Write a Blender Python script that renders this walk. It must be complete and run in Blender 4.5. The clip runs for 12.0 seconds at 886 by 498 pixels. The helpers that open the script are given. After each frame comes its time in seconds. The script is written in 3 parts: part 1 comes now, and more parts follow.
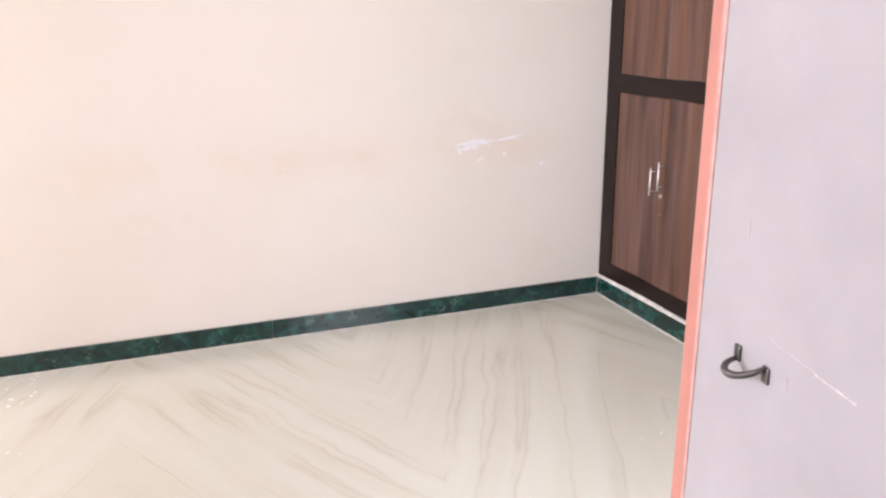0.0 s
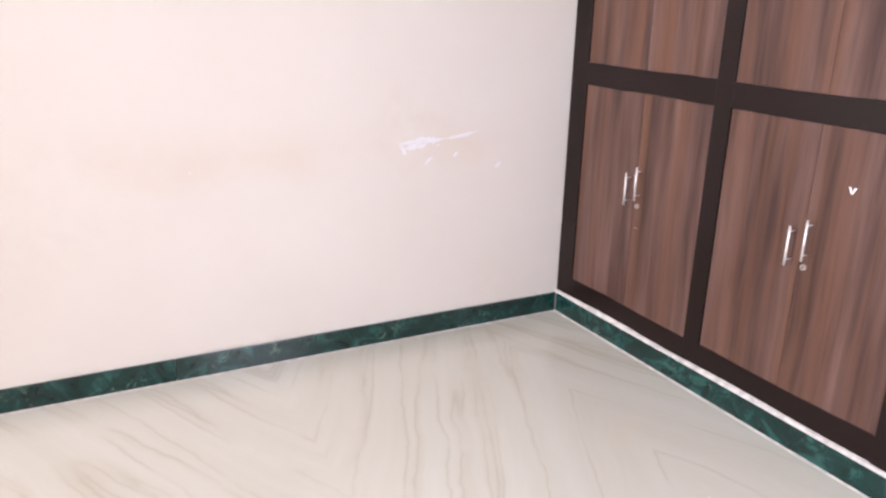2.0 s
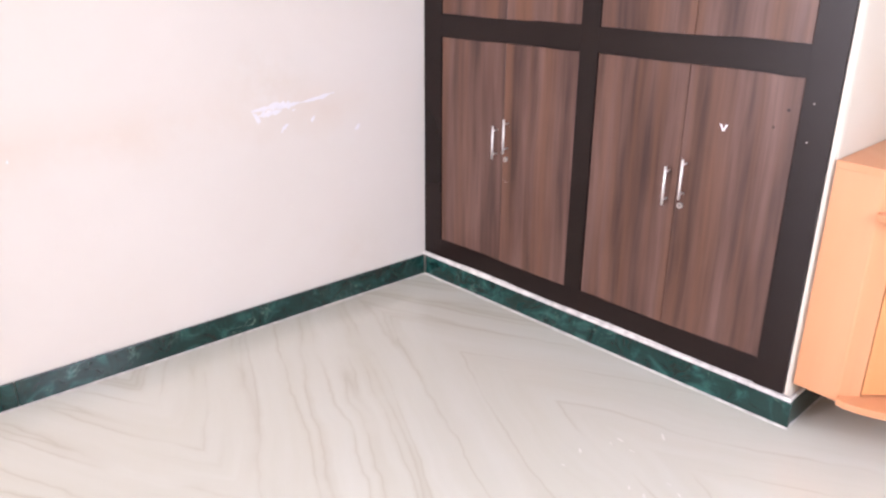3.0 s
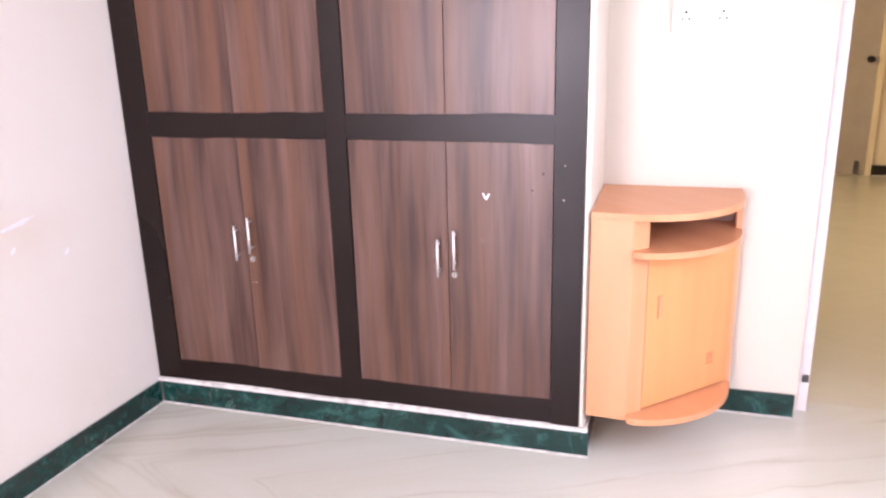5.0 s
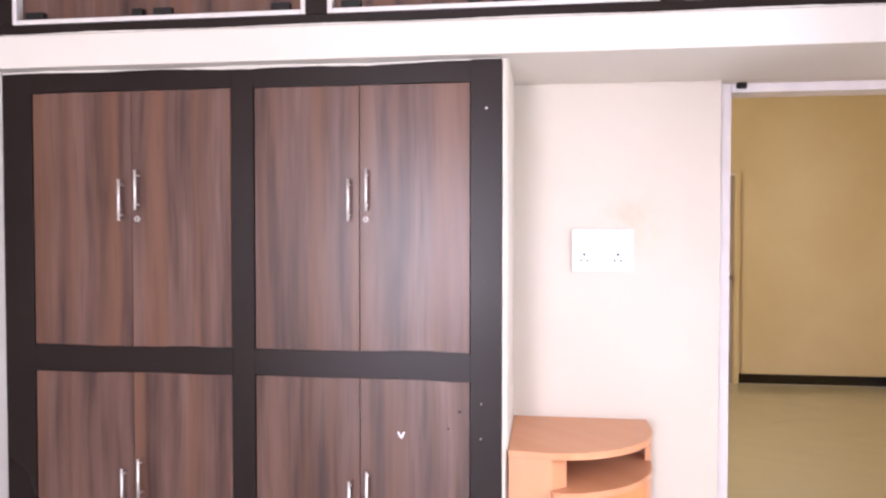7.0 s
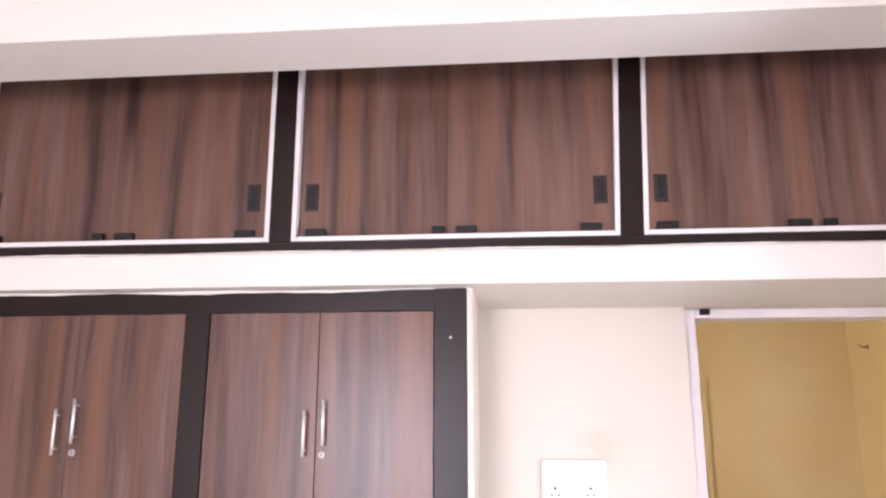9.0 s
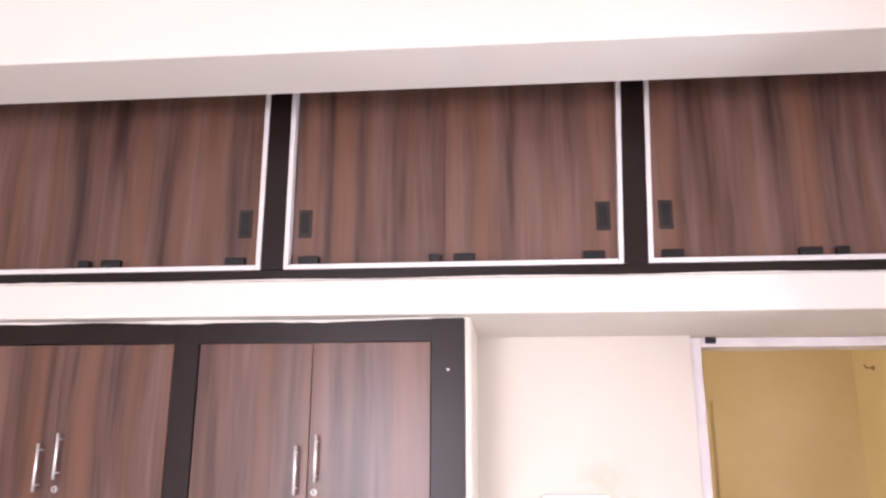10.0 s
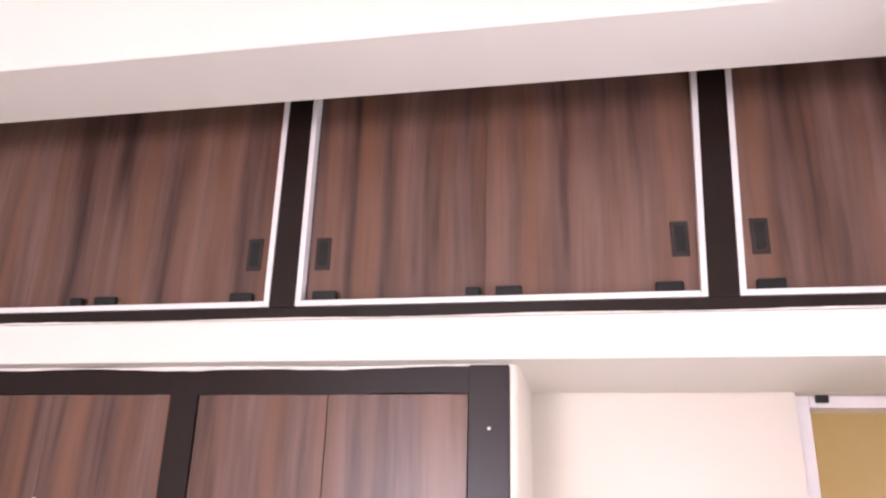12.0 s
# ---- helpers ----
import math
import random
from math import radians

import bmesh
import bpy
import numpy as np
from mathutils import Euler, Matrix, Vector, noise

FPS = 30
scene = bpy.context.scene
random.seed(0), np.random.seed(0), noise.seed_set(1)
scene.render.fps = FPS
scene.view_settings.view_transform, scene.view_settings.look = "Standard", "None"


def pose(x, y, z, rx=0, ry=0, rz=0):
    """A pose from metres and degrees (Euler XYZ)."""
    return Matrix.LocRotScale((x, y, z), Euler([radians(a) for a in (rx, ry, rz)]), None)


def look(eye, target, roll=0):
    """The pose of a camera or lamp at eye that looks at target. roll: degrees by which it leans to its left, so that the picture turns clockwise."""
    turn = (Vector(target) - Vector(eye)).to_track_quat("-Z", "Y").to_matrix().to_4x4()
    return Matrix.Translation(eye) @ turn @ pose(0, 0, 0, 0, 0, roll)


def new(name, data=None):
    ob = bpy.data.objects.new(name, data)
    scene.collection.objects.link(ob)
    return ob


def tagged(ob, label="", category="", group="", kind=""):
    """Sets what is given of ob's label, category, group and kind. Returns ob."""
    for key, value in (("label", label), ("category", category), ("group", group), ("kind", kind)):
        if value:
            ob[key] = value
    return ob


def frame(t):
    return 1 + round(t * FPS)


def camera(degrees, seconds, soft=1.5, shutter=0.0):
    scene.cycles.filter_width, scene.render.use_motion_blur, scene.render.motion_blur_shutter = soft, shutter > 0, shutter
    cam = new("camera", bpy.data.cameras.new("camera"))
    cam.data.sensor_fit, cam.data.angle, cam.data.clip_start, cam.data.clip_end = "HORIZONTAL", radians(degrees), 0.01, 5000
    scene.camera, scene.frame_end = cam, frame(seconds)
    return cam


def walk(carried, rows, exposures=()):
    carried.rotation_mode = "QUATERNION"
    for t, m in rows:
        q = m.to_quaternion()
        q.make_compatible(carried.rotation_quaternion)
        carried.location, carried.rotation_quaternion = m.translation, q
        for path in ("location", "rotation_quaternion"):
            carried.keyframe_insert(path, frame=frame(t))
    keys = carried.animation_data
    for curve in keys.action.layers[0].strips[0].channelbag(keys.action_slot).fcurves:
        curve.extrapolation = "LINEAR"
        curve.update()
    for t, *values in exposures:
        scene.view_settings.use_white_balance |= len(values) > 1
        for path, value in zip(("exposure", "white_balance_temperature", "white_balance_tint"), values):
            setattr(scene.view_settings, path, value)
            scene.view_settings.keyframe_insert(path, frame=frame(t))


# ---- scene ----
cam = camera(60.7, 12.0, soft=2.4)
PATH = [
    (0, (3.344, -2.188, 1.452), (1.559, -1.503, 0.868), -0.8),
    (0.5, (3.178, -2.067, 1.432), (1.355, -1.453, 0.884), -0.2),
    (0.9, (3.06, -2.059, 1.417), (1.243, -1.425, 0.872), 0.2),
    (1, (3.032, -2.073, 1.422), (1.222, -1.424, 0.874), 0.2),
    (1.5, (2.837, -2.117, 1.447), (1.093, -1.342, 0.849), 1.1),
    (2, (2.723, -2.109, 1.435), (1.057, -1.202, 0.8), 1.2),
    (2.5, (2.614, -2.107, 1.412), (1.067, -1.033, 0.737), 0.8),
    (3, (2.466, -2.207, 1.399), (1.109, -0.928, 0.676), 0.3),
    (5, (1.948, -2.37, 1.443), (1.388, -0.533, 0.884), -1.5),
    (5.5, (1.862, -2.398, 1.474), (1.454, -0.488, 1.046), -0.8),
    (6, (1.84, -2.412, 1.511), (1.514, -0.463, 1.213), -0.3),
    (6.5, (1.833, -2.386, 1.542), (1.535, -0.417, 1.355), -0.1),
    (7, (1.828, -2.365, 1.572), (1.564, -0.382, 1.517), 0.0),
    (7.5, (1.824, -2.352, 1.602), (1.594, -0.367, 1.688), 0.2),
    (7.7, (1.822, -2.345, 1.614), (1.605, -0.361, 1.757), 0.15),
    (9.3, (1.824, -2.278, 1.704), (1.661, -0.345, 2.189), 0.05),
    (9.5, (1.823, -2.267, 1.717), (1.661, -0.335, 2.209), 0.05),
    (10, (1.829, -2.226, 1.742), (1.66, -0.294, 2.235), 0.1),
    (10.5, (1.843, -2.16, 1.746), (1.647, -0.238, 2.263), 0.25),
    (11, (1.884, -2.057, 1.758), (1.622, -0.152, 2.313), 0.7),
    (11.5, (1.908, -1.947, 1.762), (1.583, -0.072, 2.373), 1.2),
    (12, (1.884, -1.822, 1.75), (1.521, 0.03, 2.413), 1.6),
]
walk(cam, [(t, look(e, g, r)) for t, e, g, r in PATH],
     [(0, -0.56, 6800, 12), (1, -0.56, 6700, 13), (2.5, -0.42, 6500, 15), (4, -0.3, 6450, 18), (5.2, -0.22, 6450, 22), (6.1, -0.42, 6400, 20), (7, -0.48, 6300, 18), (9.5, -0.43, 6450, 19), (12, -0.38, 6600, 21)])

# ---- world and lights ----
world = bpy.data.worlds.new("sky")
scene.world = world
world.use_nodes = True
wn = world.node_tree
sky = wn.nodes.new("ShaderNodeTexSky")
sky.sky_type = "NISHITA"
sky.sun_disc = False
sky.sun_elevation = radians(55)
sky.sun_rotation = radians(0)
wn.links.new(sky.outputs[0], wn.nodes["Background"].inputs[0])
wn.nodes["Background"].inputs[1].default_value = 0.1


def lamp(name, kind, m, energy, color, **settings):
    data = bpy.data.lights.new(name, kind)
    data.energy, data.color = energy, color
    if kind == "AREA":
        data.shape, data.size, data.size_y = "RECTANGLE", settings["size"][0], settings["size"][1]
    else:
        data.angle = settings["angle"]
    ob = new(name, data)
    ob.matrix_world = m
    return ob


lamp("sun", "SUN", look((0, 20, 30), (0, 0, 0)), 3.0, (1.0, 0.95, 0.88), angle=radians(0.5))
lamp("window_daylight", "AREA", look((0.5, -6.56, 1.3), (1.2, 0, 0.7)), 370, (0.985, 0.965, 1.085), size=(1.3, 2.0))
lamp("side_window_daylight", "AREA", look((3.37, -0.98, 1.55), (0, -2.7, 0.2)), 94, (0.9, 0.97, 1.14), size=(1.0, 1.3))
# added warm fill for the hall, from an unseen side with no known source
lamp("hall_window_daylight", "AREA", look((0.63, 3.2, 1.6), (4, 3.2, 1.6)), 104, (1.0, 0.84, 0.53), size=(1.4, 1.3))
scene.view_settings.exposure = 0.0


# ---- materials ----
def material(name, rough=0.5, metal=0.0, coat=0.0, spec=0.5):
    m = bpy.data.materials.new(name)
    m.use_nodes = True
    b = m.node_tree.nodes["Principled BSDF"]
    b.inputs["Roughness"].default_value = rough
    b.inputs["Metallic"].default_value = metal
    b.inputs["Coat Weight"].default_value = coat
    b.inputs["Coat Roughness"].default_value = 0.15
    b.inputs["Specular IOR Level"].default_value = spec
    return m, m.node_tree, b


def node(nt, kind, **values):
    n = nt.nodes.new(kind)
    for key, value in values.items():
        n.inputs[key].default_value = value
    return n


def mathn(nt, op, a, b=0.0, c=None):
    n = nt.nodes.new("ShaderNodeMath")
    n.operation = op
    for i, v in enumerate((a, b, c)):
        if v is None:
            continue
        if isinstance(v, (int, float)):
            n.inputs[i].default_value = v
        else:
            nt.links.new(v, n.inputs[i])
    return n.outputs[0]


def ramp(nt, fac, stops):
    n = nt.nodes.new("ShaderNodeValToRGB")
    e = n.color_ramp.elements
    while len(e) < len(stops):
        e.new(0.5)
    for el, (p, c) in zip(e, stops):
        el.position, el.color = p, (*c, 1)
    nt.links.new(fac, n.inputs[0])
    return n.outputs[0]


def mix(nt, fac, a, b):
    n = nt.nodes.new("ShaderNodeMix")
    n.data_type = "RGBA"
    for sock, v in ((n.inputs[0], fac), (n.inputs[6], a), (n.inputs[7], b)):
        if isinstance(v, (int, float)):
            sock.default_value = v
        elif isinstance(v, tuple):
            sock.default_value = (*v, 1)
        else:
            nt.links.new(v, sock)
    return n.outputs[2]


def bump(nt, b, height, strength, distance=0.002):
    n = node(nt, "ShaderNodeBump", Strength=strength, Distance=distance)
    nt.links.new(height, n.inputs["Height"])
    nt.links.new(n.outputs[0], b.inputs["Normal"])


def coords(nt, scale=(1, 1, 1), shift=None):
    tc = nt.nodes.new("ShaderNodeTexCoord")
    mp = nt.nodes.new("ShaderNodeMapping")
    mp.inputs["Scale"].default_value = scale
    nt.links.new(tc.outputs["Object"], mp.inputs["Vector"])
    if shift is not None:
        nt.links.new(shift, mp.inputs["Location"])
    return mp.outputs[0]


def noise_tex(nt, vec, scale, detail=4.0, rough=0.5, dist=0.0):
    n = node(nt, "ShaderNodeTexNoise", Scale=scale, Detail=detail, Roughness=rough, Distortion=dist)
    nt.links.new(vec, n.inputs["Vector"])
    return n.outputs[0]


def split(nt, vec):
    n = nt.nodes.new("ShaderNodeSeparateXYZ")
    nt.links.new(vec, n.inputs[0])
    return n.outputs


def join(nt, x, y, z):
    n = nt.nodes.new("ShaderNodeCombineXYZ")
    for i, v in enumerate((x, y, z)):
        if isinstance(v, (int, float)):
            n.inputs[i].default_value = v
        else:
            nt.links.new(v, n.inputs[i])
    return n.outputs[0]


def paint(name, base, worn, rough=0.6, patches=(), band=None):
    """Emulsion paint: cloudy tone, roller grain, and smudges with places of their own: (x, y, z, radius, strength, colour)."""
    m, nt, b = material(name, rough)
    v = coords(nt)
    cloud = noise_tex(nt, v, 1.3, 5, 0.6)
    col = mix(nt, ramp(nt, cloud, [(0.35, (0, 0, 0)), (0.75, (1, 1, 1))]), base, worn)
    if band:
        z0, half, y0, y1, tone = band
        s = split(nt, v)
        wob = noise_tex(nt, v, 2.6, 4, 0.6)
        d = mathn(nt, "ABSOLUTE", mathn(nt, "SUBTRACT", mathn(nt, "ADD", s[2], mathn(nt, "MULTIPLY", wob, 0.18)), z0 + 0.09))
        f = mathn(nt, "SUBTRACT", 1.0, mathn(nt, "DIVIDE", d, half))
        e = mathn(nt, "MULTIPLY", mathn(nt, "SMOOTH_MAX", f, 0.0, 0.05), ramp(nt, wob, [(0.3, (0, 0, 0)), (0.62, (1, 1, 1))]))
        g = mathn(nt, "MULTIPLY_ADD", mathn(nt, "ABSOLUTE", mathn(nt, "SUBTRACT", s[1], (y0 + y1) / 2)), -3.0, (y1 - y0) * 1.5)
        g = mathn(nt, "MINIMUM", mathn(nt, "MAXIMUM", g, 0.0), 1.0)
        n = mathn(nt, "MULTIPLY", mathn(nt, "MULTIPLY", e, g), 0.42)
        col = mix(nt, n, col, tone)
    for x, y, z, r, k, tone in patches:
        n = nt.nodes.new("ShaderNodeVectorMath")
        n.operation = "DISTANCE"
        n.inputs[1].default_value = (x, y, z)
        nt.links.new(v, n.inputs[0])
        f = mathn(nt, "SUBTRACT", 1.0, mathn(nt, "DIVIDE", n.outputs["Value"], r))
        f = mathn(nt, "MULTIPLY", mathn(nt, "MAXIMUM", f, 0.0), ramp(nt, noise_tex(nt, v, 14, 4, 0.6), [(0.35, (0, 0, 0)), (0.65, (1, 1, 1))]))
        col = mix(nt, mathn(nt, "MULTIPLY", f, k), col, tone)
    nt.links.new(col, b.inputs["Base Color"])
    bump(nt, b, noise_tex(nt, v, 160, 3, 0.6), 0.12, 0.001)
    return m


def veined_floor(name, veins, low, mid, high):
    """Polished pale marble, laid in book-matched strips so that the veins mirror from strip to strip."""
    m, nt, b = material(name, 0.16, spec=0.5)
    v = coords(nt)
    s = split(nt, v)
    u = mathn(nt, "PINGPONG", mathn(nt, "ADD", s[1], 9.42), 1.0)
    w = join(nt, s[0], u, 0.0)
    warp = noise_tex(nt, w, 0.9, 5, 0.55)
    k = mathn(nt, "ADD", mathn(nt, "ADD", u, mathn(nt, "MULTIPLY", s[0], 0.5)), mathn(nt, "MULTIPLY", warp, 0.3))
    fine = noise_tex(nt, join(nt, mathn(nt, "MULTIPLY", k, 6.0), mathn(nt, "MULTIPLY", s[0], 0.5), 0.0), 1.0, 6, 0.62)
    thin = noise_tex(nt, join(nt, mathn(nt, "MULTIPLY", k, 5.5), mathn(nt, "MULTIPLY", s[0], 0.3), 4.0), 1.0, 2, 0.4)
    line = ramp(nt, mathn(nt, "ABSOLUTE", mathn(nt, "SUBTRACT", thin, 0.5)), [(0.0, (1, 1, 1)), (0.007, (0.4, 0.4, 0.4)), (0.03, (0, 0, 0))])
    gate = ramp(nt, noise_tex(nt, v, 2.3, 3, 0.5), [(0.38, (0, 0, 0)), (0.56, (1, 1, 1))])
    col = ramp(nt, fine, [(0.28, low), (0.5, mid), (0.72, high)])
    col = mix(nt, mathn(nt, "MULTIPLY", mathn(nt, "MULTIPLY", line, gate), veins), col, (0.4, 0.35, 0.26))
    nt.links.new(col, b.inputs["Base Color"])
    r = ramp(nt, noise_tex(nt, v, 3.0, 5, 0.6), [(0.3, (0.12, 0.12, 0.12)), (0.7, (0.26, 0.26, 0.26))])
    nt.links.new(r, b.inputs["Roughness"])
    return m


def green_marble():
    m, nt, b = material("green_marble", 0.14)
    info = nt.nodes.new("ShaderNodeObjectInfo")
    sh = nt.nodes.new("ShaderNodeVectorMath")
    sh.operation = "SCALE"
    sh.inputs[0].default_value = (7, 3, 5)
    nt.links.new(info.outputs["Random"], sh.inputs["Scale"])
    v = coords(nt, (1, 1, 1), sh.outputs[0])
    a = noise_tex(nt, v, 9, 7, 0.65, 1.5)
    c = ramp(nt, a, [(0.3, (0.0025, 0.013, 0.0105)), (0.52, (0.005, 0.033, 0.028)), (0.7, (0.026, 0.105, 0.09))])
    veins = ramp(nt, mathn(nt, "ABSOLUTE", mathn(nt, "SUBTRACT", noise_tex(nt, v, 5, 5, 0.6, 2.5), 0.5)), [(0.0, (1, 1, 1)), (0.012, (0, 0, 0))])
    few = ramp(nt, noise_tex(nt, v, 6, 2), [(0.5, (0, 0, 0)), (0.64, (1, 1, 1))])
    col = mix(nt, mathn(nt, "MULTIPLY", mathn(nt, "MULTIPLY", veins, few), 0.6), c, (0.2, 0.34, 0.27))
    nt.links.new(col, b.inputs["Base Color"])
    return m


def streaked_laminate(name, dark, mid, light, warm, rough=0.34, coat=0.25, grain=1.0, spec=0.5):
    """Wood-print laminate with upright streaks that differ from leaf to leaf."""
    m, nt, b = material(name, rough, coat=coat, spec=spec)
    info = nt.nodes.new("ShaderNodeObjectInfo")
    sh = nt.nodes.new("ShaderNodeVectorMath")
    sh.operation = "SCALE"
    sh.inputs[0].default_value = (9, 4, 6)
    nt.links.new(info.outputs["Random"], sh.inputs["Scale"])
    v = coords(nt, (1, 1, 1), sh.outputs[0])
    s = split(nt, v)
    sway = noise_tex(nt, join(nt, mathn(nt, "MULTIPLY", s[0], 2.0), 0.0, mathn(nt, "MULTIPLY", s[2], 0.8)), 1.5, 2)
    x = mathn(nt, "ADD", mathn(nt, "ADD", s[0], s[1]), mathn(nt, "MULTIPLY", sway, 0.05))
    broad = noise_tex(nt, join(nt, mathn(nt, "MULTIPLY", x, 13.0 * grain), 0.0, mathn(nt, "MULTIPLY", s[2], 0.95)), 1.0, 3, 0.5)
    fine = noise_tex(nt, join(nt, mathn(nt, "MULTIPLY", x, 55.0 * grain), 0.0, mathn(nt, "MULTIPLY", s[2], 2.6)), 1.0, 4, 0.6)
    tone = mathn(nt, "ADD", mathn(nt, "MULTIPLY", broad, 0.84), mathn(nt, "MULTIPLY", fine, 0.16))
    col = ramp(nt, tone, [(0.32, dark), (0.48, mid), (0.66, light)])
    hue = noise_tex(nt, join(nt, mathn(nt, "MULTIPLY", x, 12.0 * grain), 3.0, mathn(nt, "MULTIPLY", s[2], 0.3)), 1.0, 2)
    col = mix(nt, ramp(nt, hue, [(0.45, (0, 0, 0)), (0.65, (0.75, 0.75, 0.75))]), col, warm)
    col = mix(nt, mathn(nt, "MULTIPLY", ramp(nt, fine, [(0.3, (1, 1, 1)), (0.48, (0, 0, 0))]), 0.2), col, dark)
    nt.links.new(col, b.inputs["Base Color"])
    bump(nt, b, fine, 0.1, 0.0006)
    return m


def plain(name, base, rough, metal=0.0, vary=0.15, scale=20.0, coat=0.0, bumpy=0.0, spec=0.5):
    m, nt, b = material(name, rough, metal, coat, spec)
    v = coords(nt)
    n = noise_tex(nt, v, scale, 5, 0.6)
    lo = tuple(c * (1 - vary) for c in base)
    hi = tuple(min(1.0, c * (1 + vary)) for c in base)
    nt.links.new(ramp(nt, n, [(0.3, lo), (0.7, hi)]), b.inputs["Base Color"])
    nt.links.new(ramp(nt, noise_tex(nt, v, scale * 0.4, 4, 0.6), [(0.3, (rough * 0.8,) * 3), (0.7, (min(1, rough * 1.25),) * 3)]), b.inputs["Roughness"])
    if bumpy:
        bump(nt, b, n, bumpy, 0.001)
    return m


def glass():
    m, nt, b = material("glass", 0.02)
    b.inputs["Transmission Weight"].default_value = 1.0
    b.inputs["Base Color"].default_value = (0.95, 0.97, 0.97, 1)
    return m


CREAM = paint("cream_wall_paint", (0.725, 0.674, 0.622), (0.697, 0.636, 0.572),
              band=(0.86, 0.13, -2.7, -0.2, (0.68, 0.55, 0.45)),
              patches=((0, -2.25, 0.57, 0.2, 0.35, (0.6, 0.55, 0.47)), (0, -0.35, 0.2, 0.18, 0.25, (0.62, 0.53, 0.42)),
                       (0, -0.75, 0.93, 0.22, 0.4, (0.62, 0.52, 0.41)), (0, -2.05, 0.6, 0.16, 0.3, (0.58, 0.53, 0.45))))
NICHE_CREAM = paint("yellow_cream_wall_paint", (0.61, 0.553, 0.47), (0.59, 0.52, 0.425),
                    patches=((2.14, 0.46, 1.6, 0.17, 0.6, (0.56, 0.4, 0.28)), (2.21, 0.46, 1.53, 0.12, 0.35, (0.74, 0.56, 0.4)),
                             (1.75, 0.3, 1.75, 0.1, 0.5, (0.7, 0.55, 0.4))))
WHITE = paint("white_wall_paint", (0.64, 0.6, 0.54), (0.62, 0.574, 0.505))
HALL = paint("beige_wall_paint", (0.75, 0.635, 0.43), (0.69, 0.56, 0.35))
FRAME_WHITE = plain("white_enamel", (0.66, 0.605, 0.585), 0.35, vary=0.05, scale=12, bumpy=0.05)
MARBLE = veined_floor("pale_marble", 0.46, (0.56, 0.545, 0.462), (0.59, 0.58, 0.508), (0.618, 0.612, 0.55))
# same marble, yellowed to carry the hall's warm light, with softer veins
HALL_MARBLE = veined_floor("warm_lit_pale_marble", 0.1, (0.56, 0.532, 0.44), (0.575, 0.548, 0.455), (0.59, 0.564, 0.47))
GREEN = green_marble()
WALNUT = streaked_laminate("walnut_laminate", (0.026, 0.013, 0.0108), (0.09, 0.0475, 0.037), (0.158, 0.0905, 0.072), (0.152, 0.071, 0.041), 0.3, 0.0, spec=0.3)
BEECH = streaked_laminate("orange_beech_laminate", (0.56, 0.25, 0.12), (0.6, 0.275, 0.135), (0.63, 0.3, 0.152), (0.6, 0.26, 0.12), 0.42, 0.1, 0.6)
DOOR_BEECH = streaked_laminate("yellow_beech_laminate", (0.64, 0.275, 0.105), (0.67, 0.295, 0.115), (0.69, 0.32, 0.13), (0.66, 0.28, 0.105), 0.42, 0.1, 0.6)
DARK = plain("dark_brown_enamel", (0.0125, 0.0068, 0.0055), 0.3, vary=0.15, scale=1.6, spec=0.2)
TRIM = plain("white_plastic_trim", (0.62, 0.58, 0.55), 0.4, vary=0.05)
STEEL = plain("brushed_steel", (0.86, 0.84, 0.82), 0.42, 0.75, vary=0.08, scale=60)
LOCK = plain("grey_lock_metal", (0.4, 0.36, 0.33), 0.5, 0.6, vary=0.15, scale=80)
BLACK = plain("black_plastic", (0.012, 0.0105, 0.01), 0.4, vary=0.3, spec=0.22)
SWITCH = plain("white_switch_plastic", (0.74, 0.735, 0.76), 0.3, vary=0.02)
PINK = plain("salmon_lipping", (0.5, 0.215, 0.18), 0.45, vary=0.1, scale=8, bumpy=0.05)
LEAF = plain("grey_white_enamel", (0.4, 0.39, 0.425), 0.4, vary=0.11, scale=3.5, bumpy=0.06)
BLACKSTONE = plain("black_granite", (0.012, 0.009, 0.008), 0.15, vary=0.4, scale=60)
BRASS = plain("aged_brass", (0.35, 0.24, 0.12), 0.3, 1.0, vary=0.2)
IRON = plain("dark_iron", (0.16, 0.15, 0.155), 0.35, 1.0, vary=0.3)
GROUT = plain("white_cement", (0.6, 0.57, 0.54), 0.85, vary=0.3, scale=35, bumpy=0.3)
PLASTER = plain("bare_white_plaster", (0.79, 0.765, 0.79), 0.8, vary=0.05, scale=40, bumpy=0.2)
GLASS = glass()


# ---- mesh helpers ----
def mesh_of(bm, name, mat, smooth=False):
    me = bpy.data.meshes.new(name)
    bmesh.ops.recalc_face_normals(bm, faces=bm.faces)
    for f in bm.faces:
        f.smooth = smooth
    bm.to_mesh(me)
    bm.free()
    me.materials.append(mat)
    return me


def part(name, bm, mat, parent=None, label="", smooth=False):
    ob = new(name, mesh_of(bm, name, mat, smooth))
    if parent is not None:
        ob.parent = parent
    if label:
        ob["label"] = label
    return ob


def structure(name, bm, mat, label, category):
    return tagged(part(name, bm, mat), label, category, kind="structure")


def thing(name, label, category, at=(0, 0, 0), group=""):
    ob = new(name)
    ob.empty_display_size = 0.1
    ob.location = at
    return tagged(ob, label, category, group)


